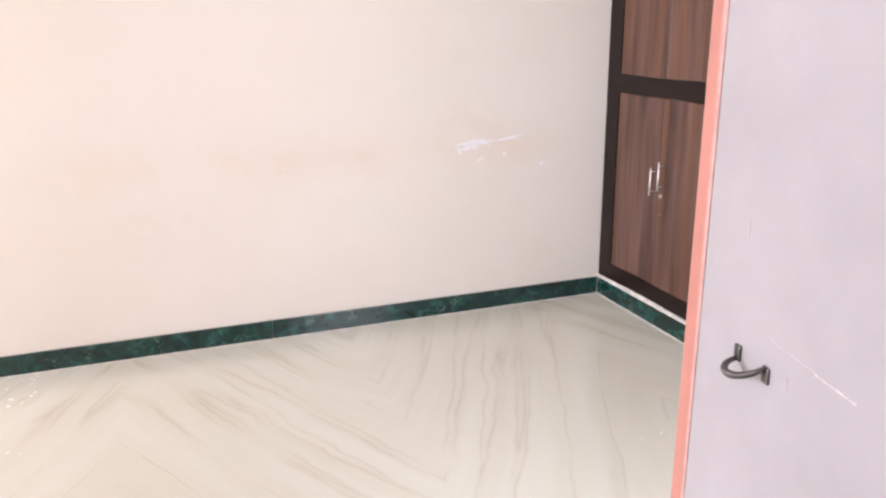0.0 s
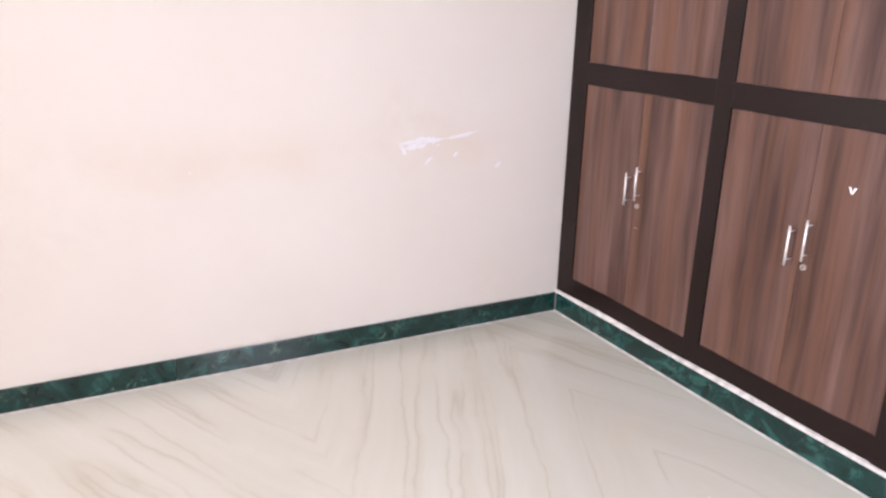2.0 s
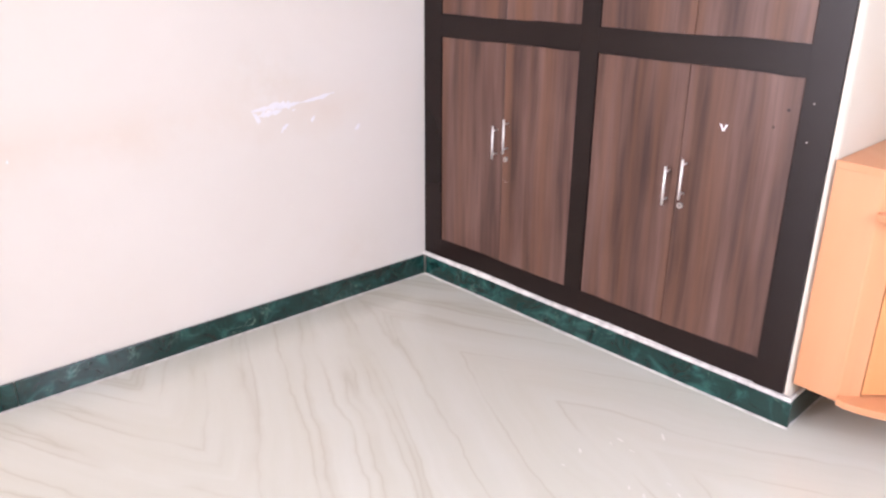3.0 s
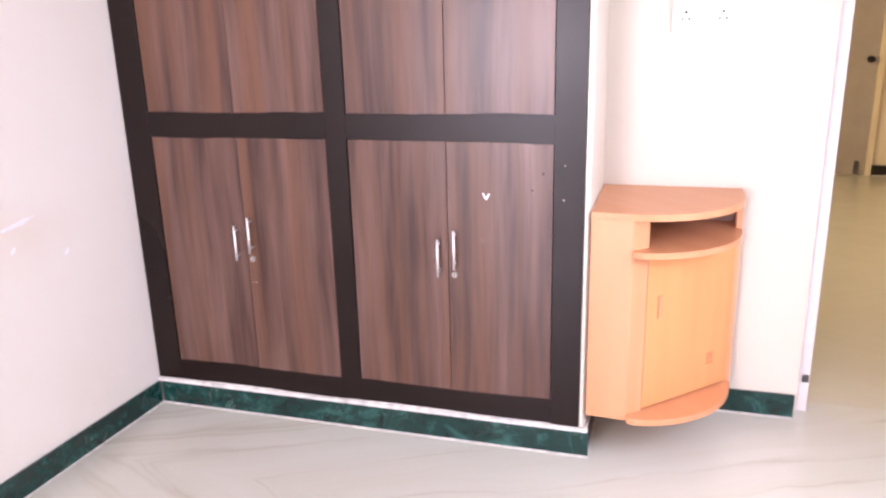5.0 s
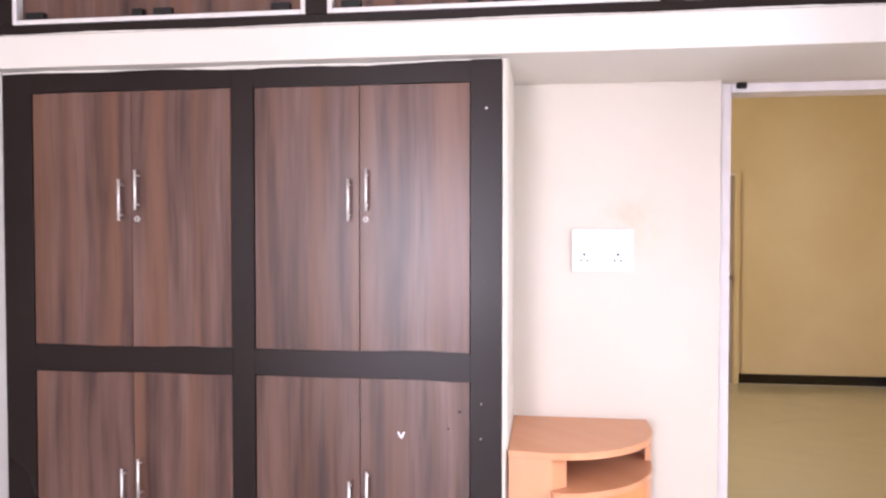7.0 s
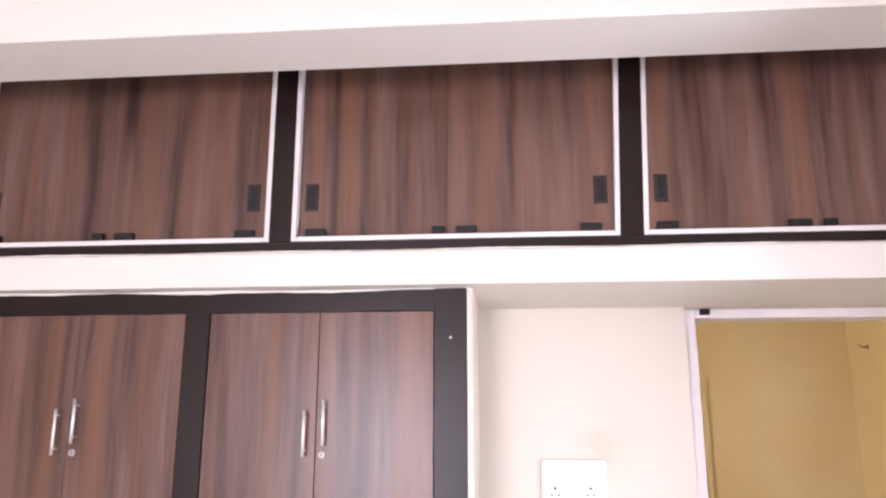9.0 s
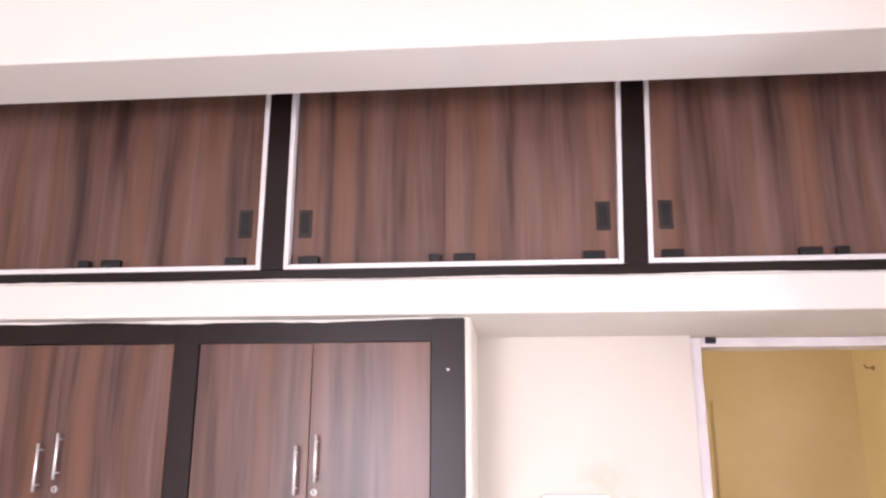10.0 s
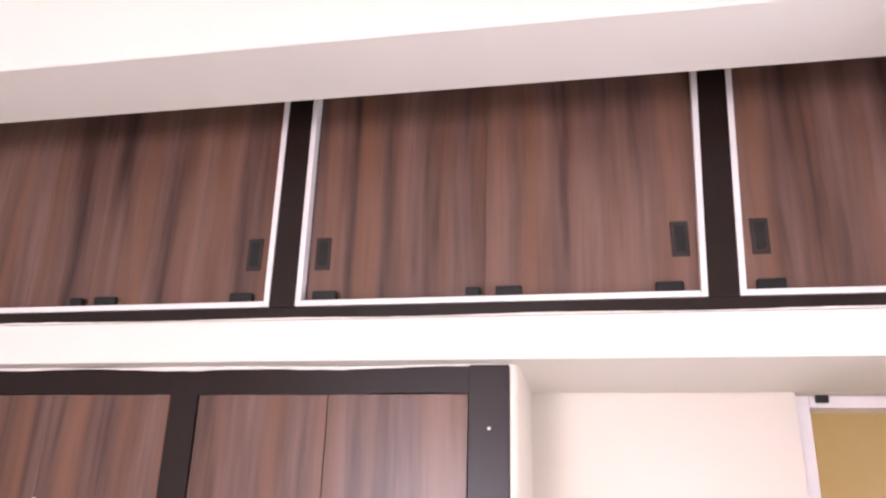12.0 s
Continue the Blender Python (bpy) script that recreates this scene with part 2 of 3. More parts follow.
def add_box(bm, a, b, bevel=0.0):
    lo = [min(p, q) for p, q in zip(a, b)]
    hi = [max(p, q) for p, q in zip(a, b)]
    made = bmesh.ops.create_cube(bm, size=1.0)
    for v in made["verts"]:
        v.co = Vector([(l + h) / 2 + c * (h - l) for l, h, c in zip(lo, hi, v.co)])
    if bevel:
        edges = {e for v in made["verts"] for e in v.link_edges}
        bmesh.ops.bevel(bm, geom=list(edges), offset=bevel, segments=2, affect="EDGES", profile=0.5)
    return bm


def box(a, b, bevel=0.0):
    return add_box(bmesh.new(), a, b, bevel)


def boxes(*pairs):
    bm = bmesh.new()
    for a, b in pairs:
        add_box(bm, a, b)
    return bm


def prism(outline, z0, z1, bevel=0.0):
    bm = bmesh.new()
    low = [bm.verts.new((x, y, z0)) for x, y in outline]
    high = [bm.verts.new((x, y, z1)) for x, y in outline]
    n = len(outline)
    bm.faces.new(low[::-1])
    bm.faces.new(high)
    for i in range(n):
        bm.faces.new((low[i], low[(i + 1) % n], high[(i + 1) % n], high[i]))
    if bevel:
        rims = [e for e in bm.edges if abs(e.verts[0].co.z - e.verts[1].co.z) < 1e-6]
        bmesh.ops.bevel(bm, geom=rims, offset=bevel, segments=2, affect="EDGES", profile=0.5)
    return bm


def add_rod(bm, a, b, r, r2=None, segments=16):
    a, b = Vector(a), Vector(b)
    d = b - a
    m = Matrix.Translation((a + b) / 2) @ d.to_track_quat("Z", "Y").to_matrix().to_4x4()
    bmesh.ops.create_cone(bm, cap_ends=True, segments=segments, radius1=r, radius2=r if r2 is None else r2, depth=d.length, matrix=m)
    return bm


def rod(a, b, r, r2=None, segments=16):
    return add_rod(bmesh.new(), a, b, r, r2, segments)


# ---- plan, in metres ----
ROOM_E, ROOM_S, CEIL = 3.4, -6.6, 3.05      # east wall face, south wall face, ceiling
NICHE = 0.46                               # back of the niche beside the wardrobe
WARD = 1.70                                # width of the wardrobe
CHEEK = 1.718                              # face of the masonry cheek beside it
SLAB0, SLAB1, SLAB_Y = 2.1, 2.206, -0.06   # loft slab
BEAM0, BEAM_Y, LOFT1 = 2.72, -0.488, 3.048    # beam before the loft, and top of the loft front
DOOR0, DOOR1 = 2.455, 3.35                 # opening to the hall
HALL_N, HALL_E, HALL_W = 5.6, 5.2, 0.6

# ---- structure ----
structure("floor", box((-0.5, -6.9, -0.12), (5.4, 0.6, 0.0)), MARBLE, "polished pale marble floor with book-matched grey and beige veins", "floor")
# hall floor in the marble copy that has warm light in its colour
structure("floor_hall", box((-0.5, 0.6, -0.12), (5.4, 5.8, 0.0)), HALL_MARBLE, "polished pale marble floor of the hall, with the warm hall light in its colour", "floor")
SKEW = 0.035                               # the west wall runs out of square by this slope
west_bm = prism([(0, NICHE), (-0.36, NICHE), (-0.36, ROOM_S), (SKEW * ROOM_S, ROOM_S), (0, 0)], 0, CEIL)
structure("wall_west", west_bm, CREAM, "cream painted wall with smudges and scraped paint", "wall")
WX0, WX1, WZ0, WZ1 = -0.2, 1.2, 0.25, 2.35
structure("wall_south", boxes(((-0.36, ROOM_S - 0.2, 0), (WX0, ROOM_S, CEIL)), ((WX1, ROOM_S - 0.2, 0), (ROOM_E + 0.15, ROOM_S, CEIL)),
                              ((WX0, ROOM_S - 0.2, 0), (WX1, ROOM_S, WZ0)), ((WX0, ROOM_S - 0.2, WZ1), (WX1, ROOM_S, CEIL))),
          CREAM, "cream painted wall with the window opening", "wall")
V0, V1 = -1.53, -0.43                        # side window in the east wall
EY0, EY1, EZ = -2.62, -1.69, 2.08
structure("wall_east", boxes(((ROOM_E, ROOM_S, 0), (ROOM_E + 0.15, EY0, CEIL)), ((ROOM_E, EY1, 0), (ROOM_E + 0.15, V0, CEIL)), ((ROOM_E, V1, 0), (ROOM_E + 0.15, NICHE, CEIL)),
                             ((ROOM_E, V0, 0), (ROOM_E + 0.15, V1, 0.85)), ((ROOM_E, V0, 2.25), (ROOM_E + 0.15, V1, CEIL)),
                             ((ROOM_E, EY0, EZ), (ROOM_E + 0.15, EY1, CEIL))),
          CREAM, "cream painted wall with the entrance doorway", "wall")
structure("wall_north", boxes(((-0.15, NICHE, 0), (DOOR0, NICHE + 0.2, CEIL)), ((DOOR1, NICHE, 0), (HALL_E + 0.15, NICHE + 0.2, CEIL)),
                              ((DOOR0, NICHE, SLAB0), (DOOR1, NICHE + 0.2, CEIL))),
          NICHE_CREAM, "cream painted wall of the niche with brown stains", "wall")
structure("wall_cheek", prism([(WARD, NICHE), (WARD, 0.006), (WARD + 0.005, 0.007), (WARD + 0.011, 0.013), (WARD + 0.016, 0.023), (CHEEK, 0.036), (CHEEK, NICHE)], 0, SLAB0), NICHE_CREAM, "cream painted masonry cheek beside the wardrobe", "wall")
structure("plinth", boxes(((0, 0.004, 0), (WARD, NICHE, 0.1065)), ((0.0, -0.009, 0.0935), (CHEEK + 0.012, 0.0035, 0.1065)), ((CHEEK + 0.0005, 0.0035, 0.0935), (CHEEK + 0.01, NICHE - 0.014, 0.104))), GROUT, "white cemented plinth under the wardrobe", "plinth")
structure("loft_slab", box((0, SLAB_Y, SLAB0), (ROOM_E, NICHE, SLAB1), 0.004), WHITE, "white painted concrete loft slab", "slab")
structure("beam", box((-0.012, BEAM_Y, BEAM0), (ROOM_E, BEAM_Y + 0.238, CEIL), 0.005), WHITE, "white painted ceiling beam in front of the loft", "beam")
structure("ceiling", box((-0.36, ROOM_S - 0.2, CEIL), (ROOM_E + 0.15, NICHE + 0.2, CEIL + 0.12)), WHITE, "white painted ceiling", "ceiling")
structure("wall_hall_north", box((HALL_W - 0.15, HALL_N, 0), (HALL_E + 0.15, HALL_N + 0.15, CEIL)), HALL, "beige painted hall wall", "wall")
structure("wall_hall_east", box((HALL_E, NICHE + 0.2, 0), (HALL_E + 0.15, HALL_N, CEIL)), HALL, "beige painted hall side wall", "wall")
# out of view; its opening is added for the hall fill lamp
structure("wall_hall_west", boxes(((HALL_W - 0.15, NICHE + 0.2, 0), (HALL_W, 2.4, CEIL)), ((HALL_W - 0.15, 4.0, 0), (HALL_W, HALL_N, CEIL)),
                                  ((HALL_W - 0.15, 2.4, 0), (HALL_W, 4.0, 0.9)), ((HALL_W - 0.15, 2.4, 2.3), (HALL_W, 4.0, CEIL))),
          HALL, "unseen beige painted hall wall with an added window opening", "wall")
structure("ceiling_hall", box((HALL_W - 0.15, NICHE + 0.2, CEIL), (HALL_E + 0.15, HALL_N + 0.15, CEIL + 0.12)), WHITE, "white painted hall ceiling", "ceiling")
structure("wall_lobby", boxes(((4.7, -2.9, 0), (4.85, -1.4, CEIL)), ((3.55, -3.05, 0), (4.85, -2.9, CEIL)), ((3.55, -1.4, 0), (4.85, -1.25, CEIL))),
          CREAM, "plain cream walls of the entrance lobby", "wall")
structure("ceiling_lobby", box((3.55, -3.05, CEIL), (4.85, -1.25, CEIL + 0.12)), WHITE, "white painted lobby ceiling", "ceiling")


def skirting(name, runs, mat, label, depth=0.012, z1=0.093, tile="tile", skew=0.0):
    """runs: (axis, fixed face, outward sign, [cuts along the run])."""
    base = None
    for axis, face, sign, cuts in runs:
        for a, b in zip(cuts, cuts[1:]):
            g = 0.0015
            if axis == "y":
                bm = box((face, a + g, 0.001), (face + sign * depth, b - g, z1), 0.0015)
                line = box((face + sign * depth, a, 0.0), (face + sign * (depth + 0.005), b, 0.004))
            else:
                bm = box((a + g, face, 0.001), (b - g, face + sign * depth, z1), 0.0015)
                line = box((a, face + sign * depth, 0.0), (b, face + sign * (depth + 0.005), 0.004))
            if skew:
                for piece in (bm, line):
                    for v in piece.verts:
                        v.co.x += skew * v.co.y
            if base is None:
                base = structure(name, bm, mat, label, "skirting")
            else:
                part(tile, bm, mat, base)
            part("grout", line, GROUT, base, "white cement joint")
    return base


skirting("baseboard_west", [("y", 0.0, 1, [-6.5, -5.0, -3.55, -1.755, -0.012])], GREEN, "dark green polished marble skirting along the wall", skew=SKEW)
skirting("baseboard_wardrobe", [("x", 0.003, -1, [0.014, 1.735]), ("y", CHEEK, 1, [-0.008, NICHE - 0.014])], GREEN, "green veined marble skirting under the wardrobe")
skirting("baseboard_niche", [("x", NICHE, -1, [1.75, DOOR0 - 0.006])], GREEN, "dark green marble skirting under the niche wall")
skirting("baseboard_east", [("y", ROOM_E, -1, [EY1 + 0.08, NICHE - 0.01])], GREEN, "dark green marble skirting along the wall")
skirting("baseboard_hall", [("x", HALL_N, -1, [3.79, HALL_E - 0.012]), ("y", HALL_E, -1, [NICHE + 0.22, HALL_N])], BLACKSTONE, "black polished stone skirting in the hall", 0.014, 0.1)

# ---- openings ----
jamb = structure("door_frame", box((DOOR0 + 0.05, 0.52, 2.066), (DOOR1 - 0.05, 0.645, SLAB0 - 0.001), 0.002), FRAME_WHITE, "white painted wooden door frame to the hall", "door frame")
for x0 in (DOOR0, DOOR1 - 0.05):
    part("jamb", box((x0 + 0.0005, 0.52, 0), (x0 + 0.0495, 0.645, SLAB0 - 0.001), 0.002), FRAME_WHITE, jamb)
win = structure("window_1", boxes(((WX0, -6.74, WZ0), (WX0 + 0.06, -6.68, WZ1)), ((WX1 - 0.06, -6.74, WZ0), (WX1, -6.68, WZ1)),
                                  ((WX0 + 0.06, -6.74, WZ0), (WX1 - 0.06, -6.68, WZ0 + 0.06)), ((WX0 + 0.06, -6.74, WZ1 - 0.06), (WX1 - 0.06, -6.68, WZ1)),
                                  ((0.47, -6.74, WZ0 + 0.06), (0.53, -6.68, WZ1 - 0.06))), FRAME_WHITE, "white framed window that lights the room", "window")
for x0, x1 in ((WX0 + 0.06, 0.47), (0.53, WX1 - 0.06)):
    pane = part("pane", box((x0, -6.713, WZ0 + 0.06), (x1, -6.707, WZ1 - 0.06)), GLASS, win)
    pane.visible_shadow = False
side = structure("window_3", boxes(((3.46, V0, 0.85), (3.52, V0 + 0.06, 2.25)), ((3.46, V1 - 0.06, 0.85), (3.52, V1, 2.25)), ((3.46, V0 + 0.06, 0.85), (3.52, V1 - 0.06, 0.91)),
                                   ((3.46, V0 + 0.06, 2.19), (3.52, V1 - 0.06, 2.25))), FRAME_WHITE, "white framed side window of the room", "window")
sp = part("pane", box((3.487, V0 + 0.06, 0.91), (3.493, V1 - 0.06, 2.19)), GLASS, side)
sp.visible_shadow = False
# unseen window, added to go with the hall fill lamp
hwin = structure("window_2", boxes(((0.47, 2.4, 0.9), (0.53, 2.46, 2.3)), ((0.47, 3.94, 0.9), (0.53, 4.0, 2.3)), ((0.47, 2.46, 0.9), (0.53, 3.94, 0.96)),
                                   ((0.47, 2.46, 2.24), (0.53, 3.94, 2.3))), FRAME_WHITE, "unseen white framed hall window, added around the fill light", "window")
hp = part("pane", box((0.497, 2.46, 0.96), (0.503, 3.94, 2.24)), GLASS, hwin)
hp.visible_shadow = False


# ---- wardrobe ----
def bar_handle(parent, x, z0, z1, y=-0.024):
    bm = rod((x, y, z0), (x, y, z1), 0.0042)
    for z in (z0 + 0.018, z1 - 0.018):
        add_rod(bm, (x, y, z), (x, 0.005, z), 0.0026, segments=10)
    return part("handle", bm, STEEL, parent, "slim brushed steel bar handle", True)


def cam_lock(parent, x, z):
    bm = rod((x, 0.005, z), (x, -0.004, z), 0.0105, 0.0095, 20)
    lock = part("lock", bm, LOCK, parent, "round steel cam lock")
    part("keyhole", box((x - 0.0018, -0.0046, z - 0.005), (x + 0.0018, -0.0038, z + 0.005)), BLACK, lock)
    return lock


ward = thing("wardrobe", "built-in wardrobe with walnut laminate doors and dark brown frame", "wardrobe", (0.85, 0.0, 0.106))
INV = (-0.85, 0.0, -0.106)


def wpart(name, bm, mat, label="", parent=None):
    for v in bm.verts:
        v.co += Vector(INV)
    return part(name, bm, mat, parent or ward, label)


BAYS = ((0.107, 0.815), (0.891, 1.601))
ROWS = ((0.19, 1.092), (1.172, 2.031))
wpart("carcass", box((0.002, 0.026, 0.107), (WARD - 0.002, NICHE - 0.004, 2.098)), DARK)
for x0, x1 in ((0.002, BAYS[0][0]), (BAYS[0][1], BAYS[1][0]), (BAYS[1][1], WARD - 0.002)):
    wpart("stile", box((x0, -0.002 if x0 > 1.5 else 0.0, 0.107), (x1, 0.025, 2.098), 0.0006), DARK)
for z0, z1 in ((0.107, ROWS[0][0]), (ROWS[0][1], ROWS[1][0]), (ROWS[1][1], 2.098)):
    for x0, x1 in BAYS:
        wpart("rail", box((x0, 0.0, z0), (x1, 0.025, z1), 0.0006), DARK)
HANDLES = {(0, 0): (0.636, 0.768, 0.668, 0.803, 0.64), (0, 1): (0.627, 0.759, 0.658, 0.793, 0.632),
           (1, 0): (1.597, 1.734, 1.632, 1.764, 1.603), (1, 1): (1.594, 1.729, 1.627, 1.759, 1.6)}
for r, (z0, z1) in enumerate(ROWS):
    for c, (x0, x1) in enumerate(BAYS):
        mid = (0.465, 1.243)[c]
        l0, l1, h0, h1, lk = HANDLES[(r, c)]
        for side in (0, 1):
            a, b = (x0 + 0.0025, mid - 0.001) if side == 0 else (mid + 0.001, x1 - 0.0025)
            door = wpart("door", box((a, 0.005 - 0.002 * side, z0 + 0.003), (b, 0.024, z1 - 0.003), 0.0015), WALNUT)
            x = mid - 0.031 if side == 0 else mid + 0.027
            hd = bar_handle(door, x, *((l0, l1) if side == 0 else (h0, h1)))
            hd.data.transform(Matrix.Translation(INV))
            if side:
                lk_ob = cam_lock(door, mid + 0.022, lk)
                lk_ob.data.transform(Matrix.Translation(INV))
                for k in lk_ob.children:
                    k.data.transform(Matrix.Translation(INV))

# ---- loft cupboard ----
loft = thing("loft_cupboard", "loft cupboard with sliding walnut laminate doors and white trim", "cupboard", (1.7, 0.0, SLAB1))
LINV = Vector((-1.7, 0.0, -SLAB1))


def lpart(name, bm, mat, label="", parent=None):
    for v in bm.verts:
        v.co += LINV
    return part(name, bm, mat, parent or loft, label)


PULL = plain("dark_brown_plastic", (0.026, 0.018, 0.015), 0.4, vary=0.3, spec=0.25)
LY = SLAB_Y + 0.004
LBAYS = ((0.088, 1.086), (1.157, 2.165), (2.235, 3.26))
lpart("bottom_rail", box((0.0, LY, SLAB1), (ROOM_E - 0.002, LY + 0.05, 2.241), 0.002), DARK)


def plumb(bm):
    """The post between the second and third bays leans a little to the east."""
    for v in bm.verts:
        if 2.1 < v.co.x < 2.3:
            v.co.x += 0.036 * (v.co.z - 2.2415)
    return bm


posts = ((0.002, LBAYS[0][0]), (LBAYS[0][1], LBAYS[1][0]), (LBAYS[1][1], LBAYS[2][0]), (LBAYS[2][1], ROOM_E - 0.002))
for x0, x1 in posts:
    lpart("post", plumb(box((x0, LY, 2.2415), (x1, LY + 0.05, LOFT1), 0.002)), DARK)
lpart("back_panel", box((0.002, LY + 0.06, SLAB1), (ROOM_E - 0.002, LY + 0.075, LOFT1)), DARK)
for x0, x1 in LBAYS:
    w = 0.015
    for a, b in ((x0, x0 + w), (x1 - w, x1)):
        lpart("trim", plumb(box((a, LY - 0.004, 2.2415), (b, LY + 0.03, LOFT1), 0.002)), TRIM, "white plastic edge trim")
    lpart("trim", box((x0 + w, LY - 0.004, 2.2415), (x1 - w, LY + 0.03, 2.2565), 0.002), TRIM, "white plastic edge trim")
    mid = {0.088: 0.551, 1.157: 1.644, 2.235: 2.752}[x0]
    front = 0 if x0 > 2 else 1
    for side in (0, 1):
        lap = 0.0 if side == front else 0.03
        a, b = (x0 + w, mid + lap) if side == 0 else (mid - lap, x1 - w)
        y = LY + (0.018 if side == front else 0.032)
        door = lpart("sliding_door", plumb(box((a, y, 2.2568), (b, y + 0.013, LOFT1), 0.001)), WALNUT)
        hx = x0 + (0.062 if x0 > 2 else 0.053) if side == 0 else x1 - (0.062 if x0 < 1 else 0.05)
        bm = box((hx - 0.021, y - 0.003, 2.347), (hx + 0.021, y + 0.004, 2.437), 0.002)
        pull = lpart("pull", bm, PULL, "black recessed finger pull", door)
        lpart("recess", box((hx - 0.012, y - 0.0042, 2.358), (hx + 0.012, y - 0.0026, 2.426), 0.0006), BLACK, "", pull)
    sg = 1 if front else -1
    for gx, gw in ((x0 + 0.073, 0.064), (mid - sg * 0.03, 0.036), (mid + sg * 0.058, 0.064), (x1 - 0.083, 0.064)):
        lpart("guide", box((gx - gw / 2, LY + 0.003, 2.2565), (gx + gw / 2, LY + 0.024, 2.283), 0.003), BLACK, "black plastic sliding guide")


# ---- corner cabinet ----
cab = thing("corner_cabinet", "orange beech laminate corner cabinet with curved shelves, hung in the niche", "cabinet", (CHEEK + 0.002, NICHE - 0.002, 0.155))
CI = Vector((-CHEEK - 0.002, -NICHE + 0.002, -0.155))


def cpart(name, bm, mat=None, label="", parent=None):
    for v in bm.verts:
        v.co += CI
    return part(name, bm, mat or BEECH, parent or cab, label)


def front_curve(deep, n=14):
    pts = []
    for i in range(n + 1):
        a = radians(90) * i / n
        pts.append((1.845 + 0.358 * math.sin(a), 0.33 - deep * math.cos(a)))
    return pts


def shelf_outline():
    x0, y1 = CHEEK + 0.002, NICHE - 0.002
    return [(x0, y1), (x0, 0.005)] + front_curve(0.34) + [(2.203, y1)]


def inner_outline():
    x0, y1 = CHEEK + 0.004, NICHE - 0.002
    return [(x0, y1), (x0, 0.04), (1.853, 0.012), (1.859, -0.024)] + [p for p in front_curve(0.364) if p[0] > 1.866] + [(2.203, y1)]


# darkened beech: the shade inside the open compartment is put into its colour
SHADED_LINING = streaked_laminate("shaded_beech_lining", (0.11, 0.05, 0.035), (0.15, 0.07, 0.048), (0.19, 0.09, 0.06), (0.16, 0.07, 0.04), 0.5, 0.0, 0.6)
cpart("top", prism(shelf_outline(), 0.851, 0.873, 0.002))
cpart("shelf", prism(inner_outline(), 0.735, 0.755, 0.002))
cpart("base", prism(inner_outline(), 0.155, 0.177, 0.002))
cpart("front_panel", prism([(CHEEK + 0.003, 0.006), (1.851, -0.0025), (1.857, -0.0005), (1.902, 0.038), (1.884, 0.05), (1.85, 0.02), (CHEEK + 0.003, 0.026)], 0.1552, 0.8505))
# the open upper compartment takes the lining with shade in its colour
for z0, z1, lining in ((0.1775, 0.7345, BEECH), (0.7555, 0.8505, SHADED_LINING)):
    cpart("side_panel", prism([(CHEEK + 0.003, NICHE - 0.003), (CHEEK + 0.003, 0.031), (CHEEK + 0.02, 0.024), (CHEEK + 0.02, NICHE - 0.003)], z0, z1), lining)
    cpart("wall_panel", prism([(2.183, 0.342), (2.2025, 0.342), (2.2025, NICHE - 0.003), (2.183, NICHE - 0.003)], z0, z1))
    cpart("back_panel", prism([(CHEEK + 0.021, NICHE - 0.016), (2.18, NICHE - 0.016), (2.18, NICHE - 0.004), (CHEEK + 0.021, NICHE - 0.004)], z0, z1), lining)
a, b = Vector((1.904, 0.042)), Vector((2.186, 0.336))
t = (b - a).normalized()
nrm = Vector((t.y, -t.x))
cdoor = cpart("door", prism([tuple(a), tuple(b), tuple(b - nrm * 0.016), tuple(a - nrm * 0.016)], 0.182, 0.73, 0.001), DOOR_BEECH)


def on_door(s0, s1, z0, z1, out, bevel=0.001):
    p, q = a + t * s0, a + t * s1
    return prism([tuple(p - nrm * 0.001), tuple(q - nrm * 0.001), tuple(q + nrm * out), tuple(p + nrm * out)], z0, z1, bevel)


cpart("handle", on_door(0.05, 0.066, 0.5, 0.58, 0.006, 0.002), BEECH, "moulded wood-coloured pull", cdoor)
cpart("sticker", on_door(0.3, 0.335, 0.27, 0.315, 0.0008, 0.0), plain("brown_label", (0.55, 0.2, 0.08), 0.5, vary=0.25, scale=60), "small brown worn label", cdoor)

# ---- entrance door leaf ----
leaf = thing("door_leaf", "open grey-white painted door leaf with salmon edge lipping", "door", (3.385, -1.678, 0.0))
ANG = math.atan2(-1.468 + 1.678, 2.485 - 3.385)
leaf.rotation_euler = (0, 0, ANG)
LW = math.hypot(-1.468 + 1.678, 2.485 - 3.385)
part("panel", box((0.0, -0.035, 0.008), (LW - 0.037, 0.0, 2.045), 0.002), LEAF, leaf)
part("lipping", box((LW - 0.0365, -0.036, 0.008), (LW, 0.001, 2.045), 0.005), PINK, leaf, "salmon painted edge strip")
part("seam", box((LW - 0.046, -0.03, 0.01), (LW - 0.0366, 0.0012, 2.043)), plain("pale_salmon", (0.56, 0.33, 0.31), 0.5, vary=0.2, scale=30), leaf, "pale pink overpainted joint")


# ---- switchboard ----
sw = thing("switchboard", "white plastic switchboard with two sockets on the niche wall", "switchboard", (2.04, NICHE, 1.49))
SI = Vector((-2.04, -NICHE, -1.49))


def spart(name, bm, mat, label="", parent=None):
    for v in bm.verts:
        v.co += SI
    return part(name, bm, mat, parent or sw, label)


spart("plate", box((1.93, NICHE - 0.016, 1.412), (2.152, NICHE - 0.0005, 1.57), 0.005), SWITCH)
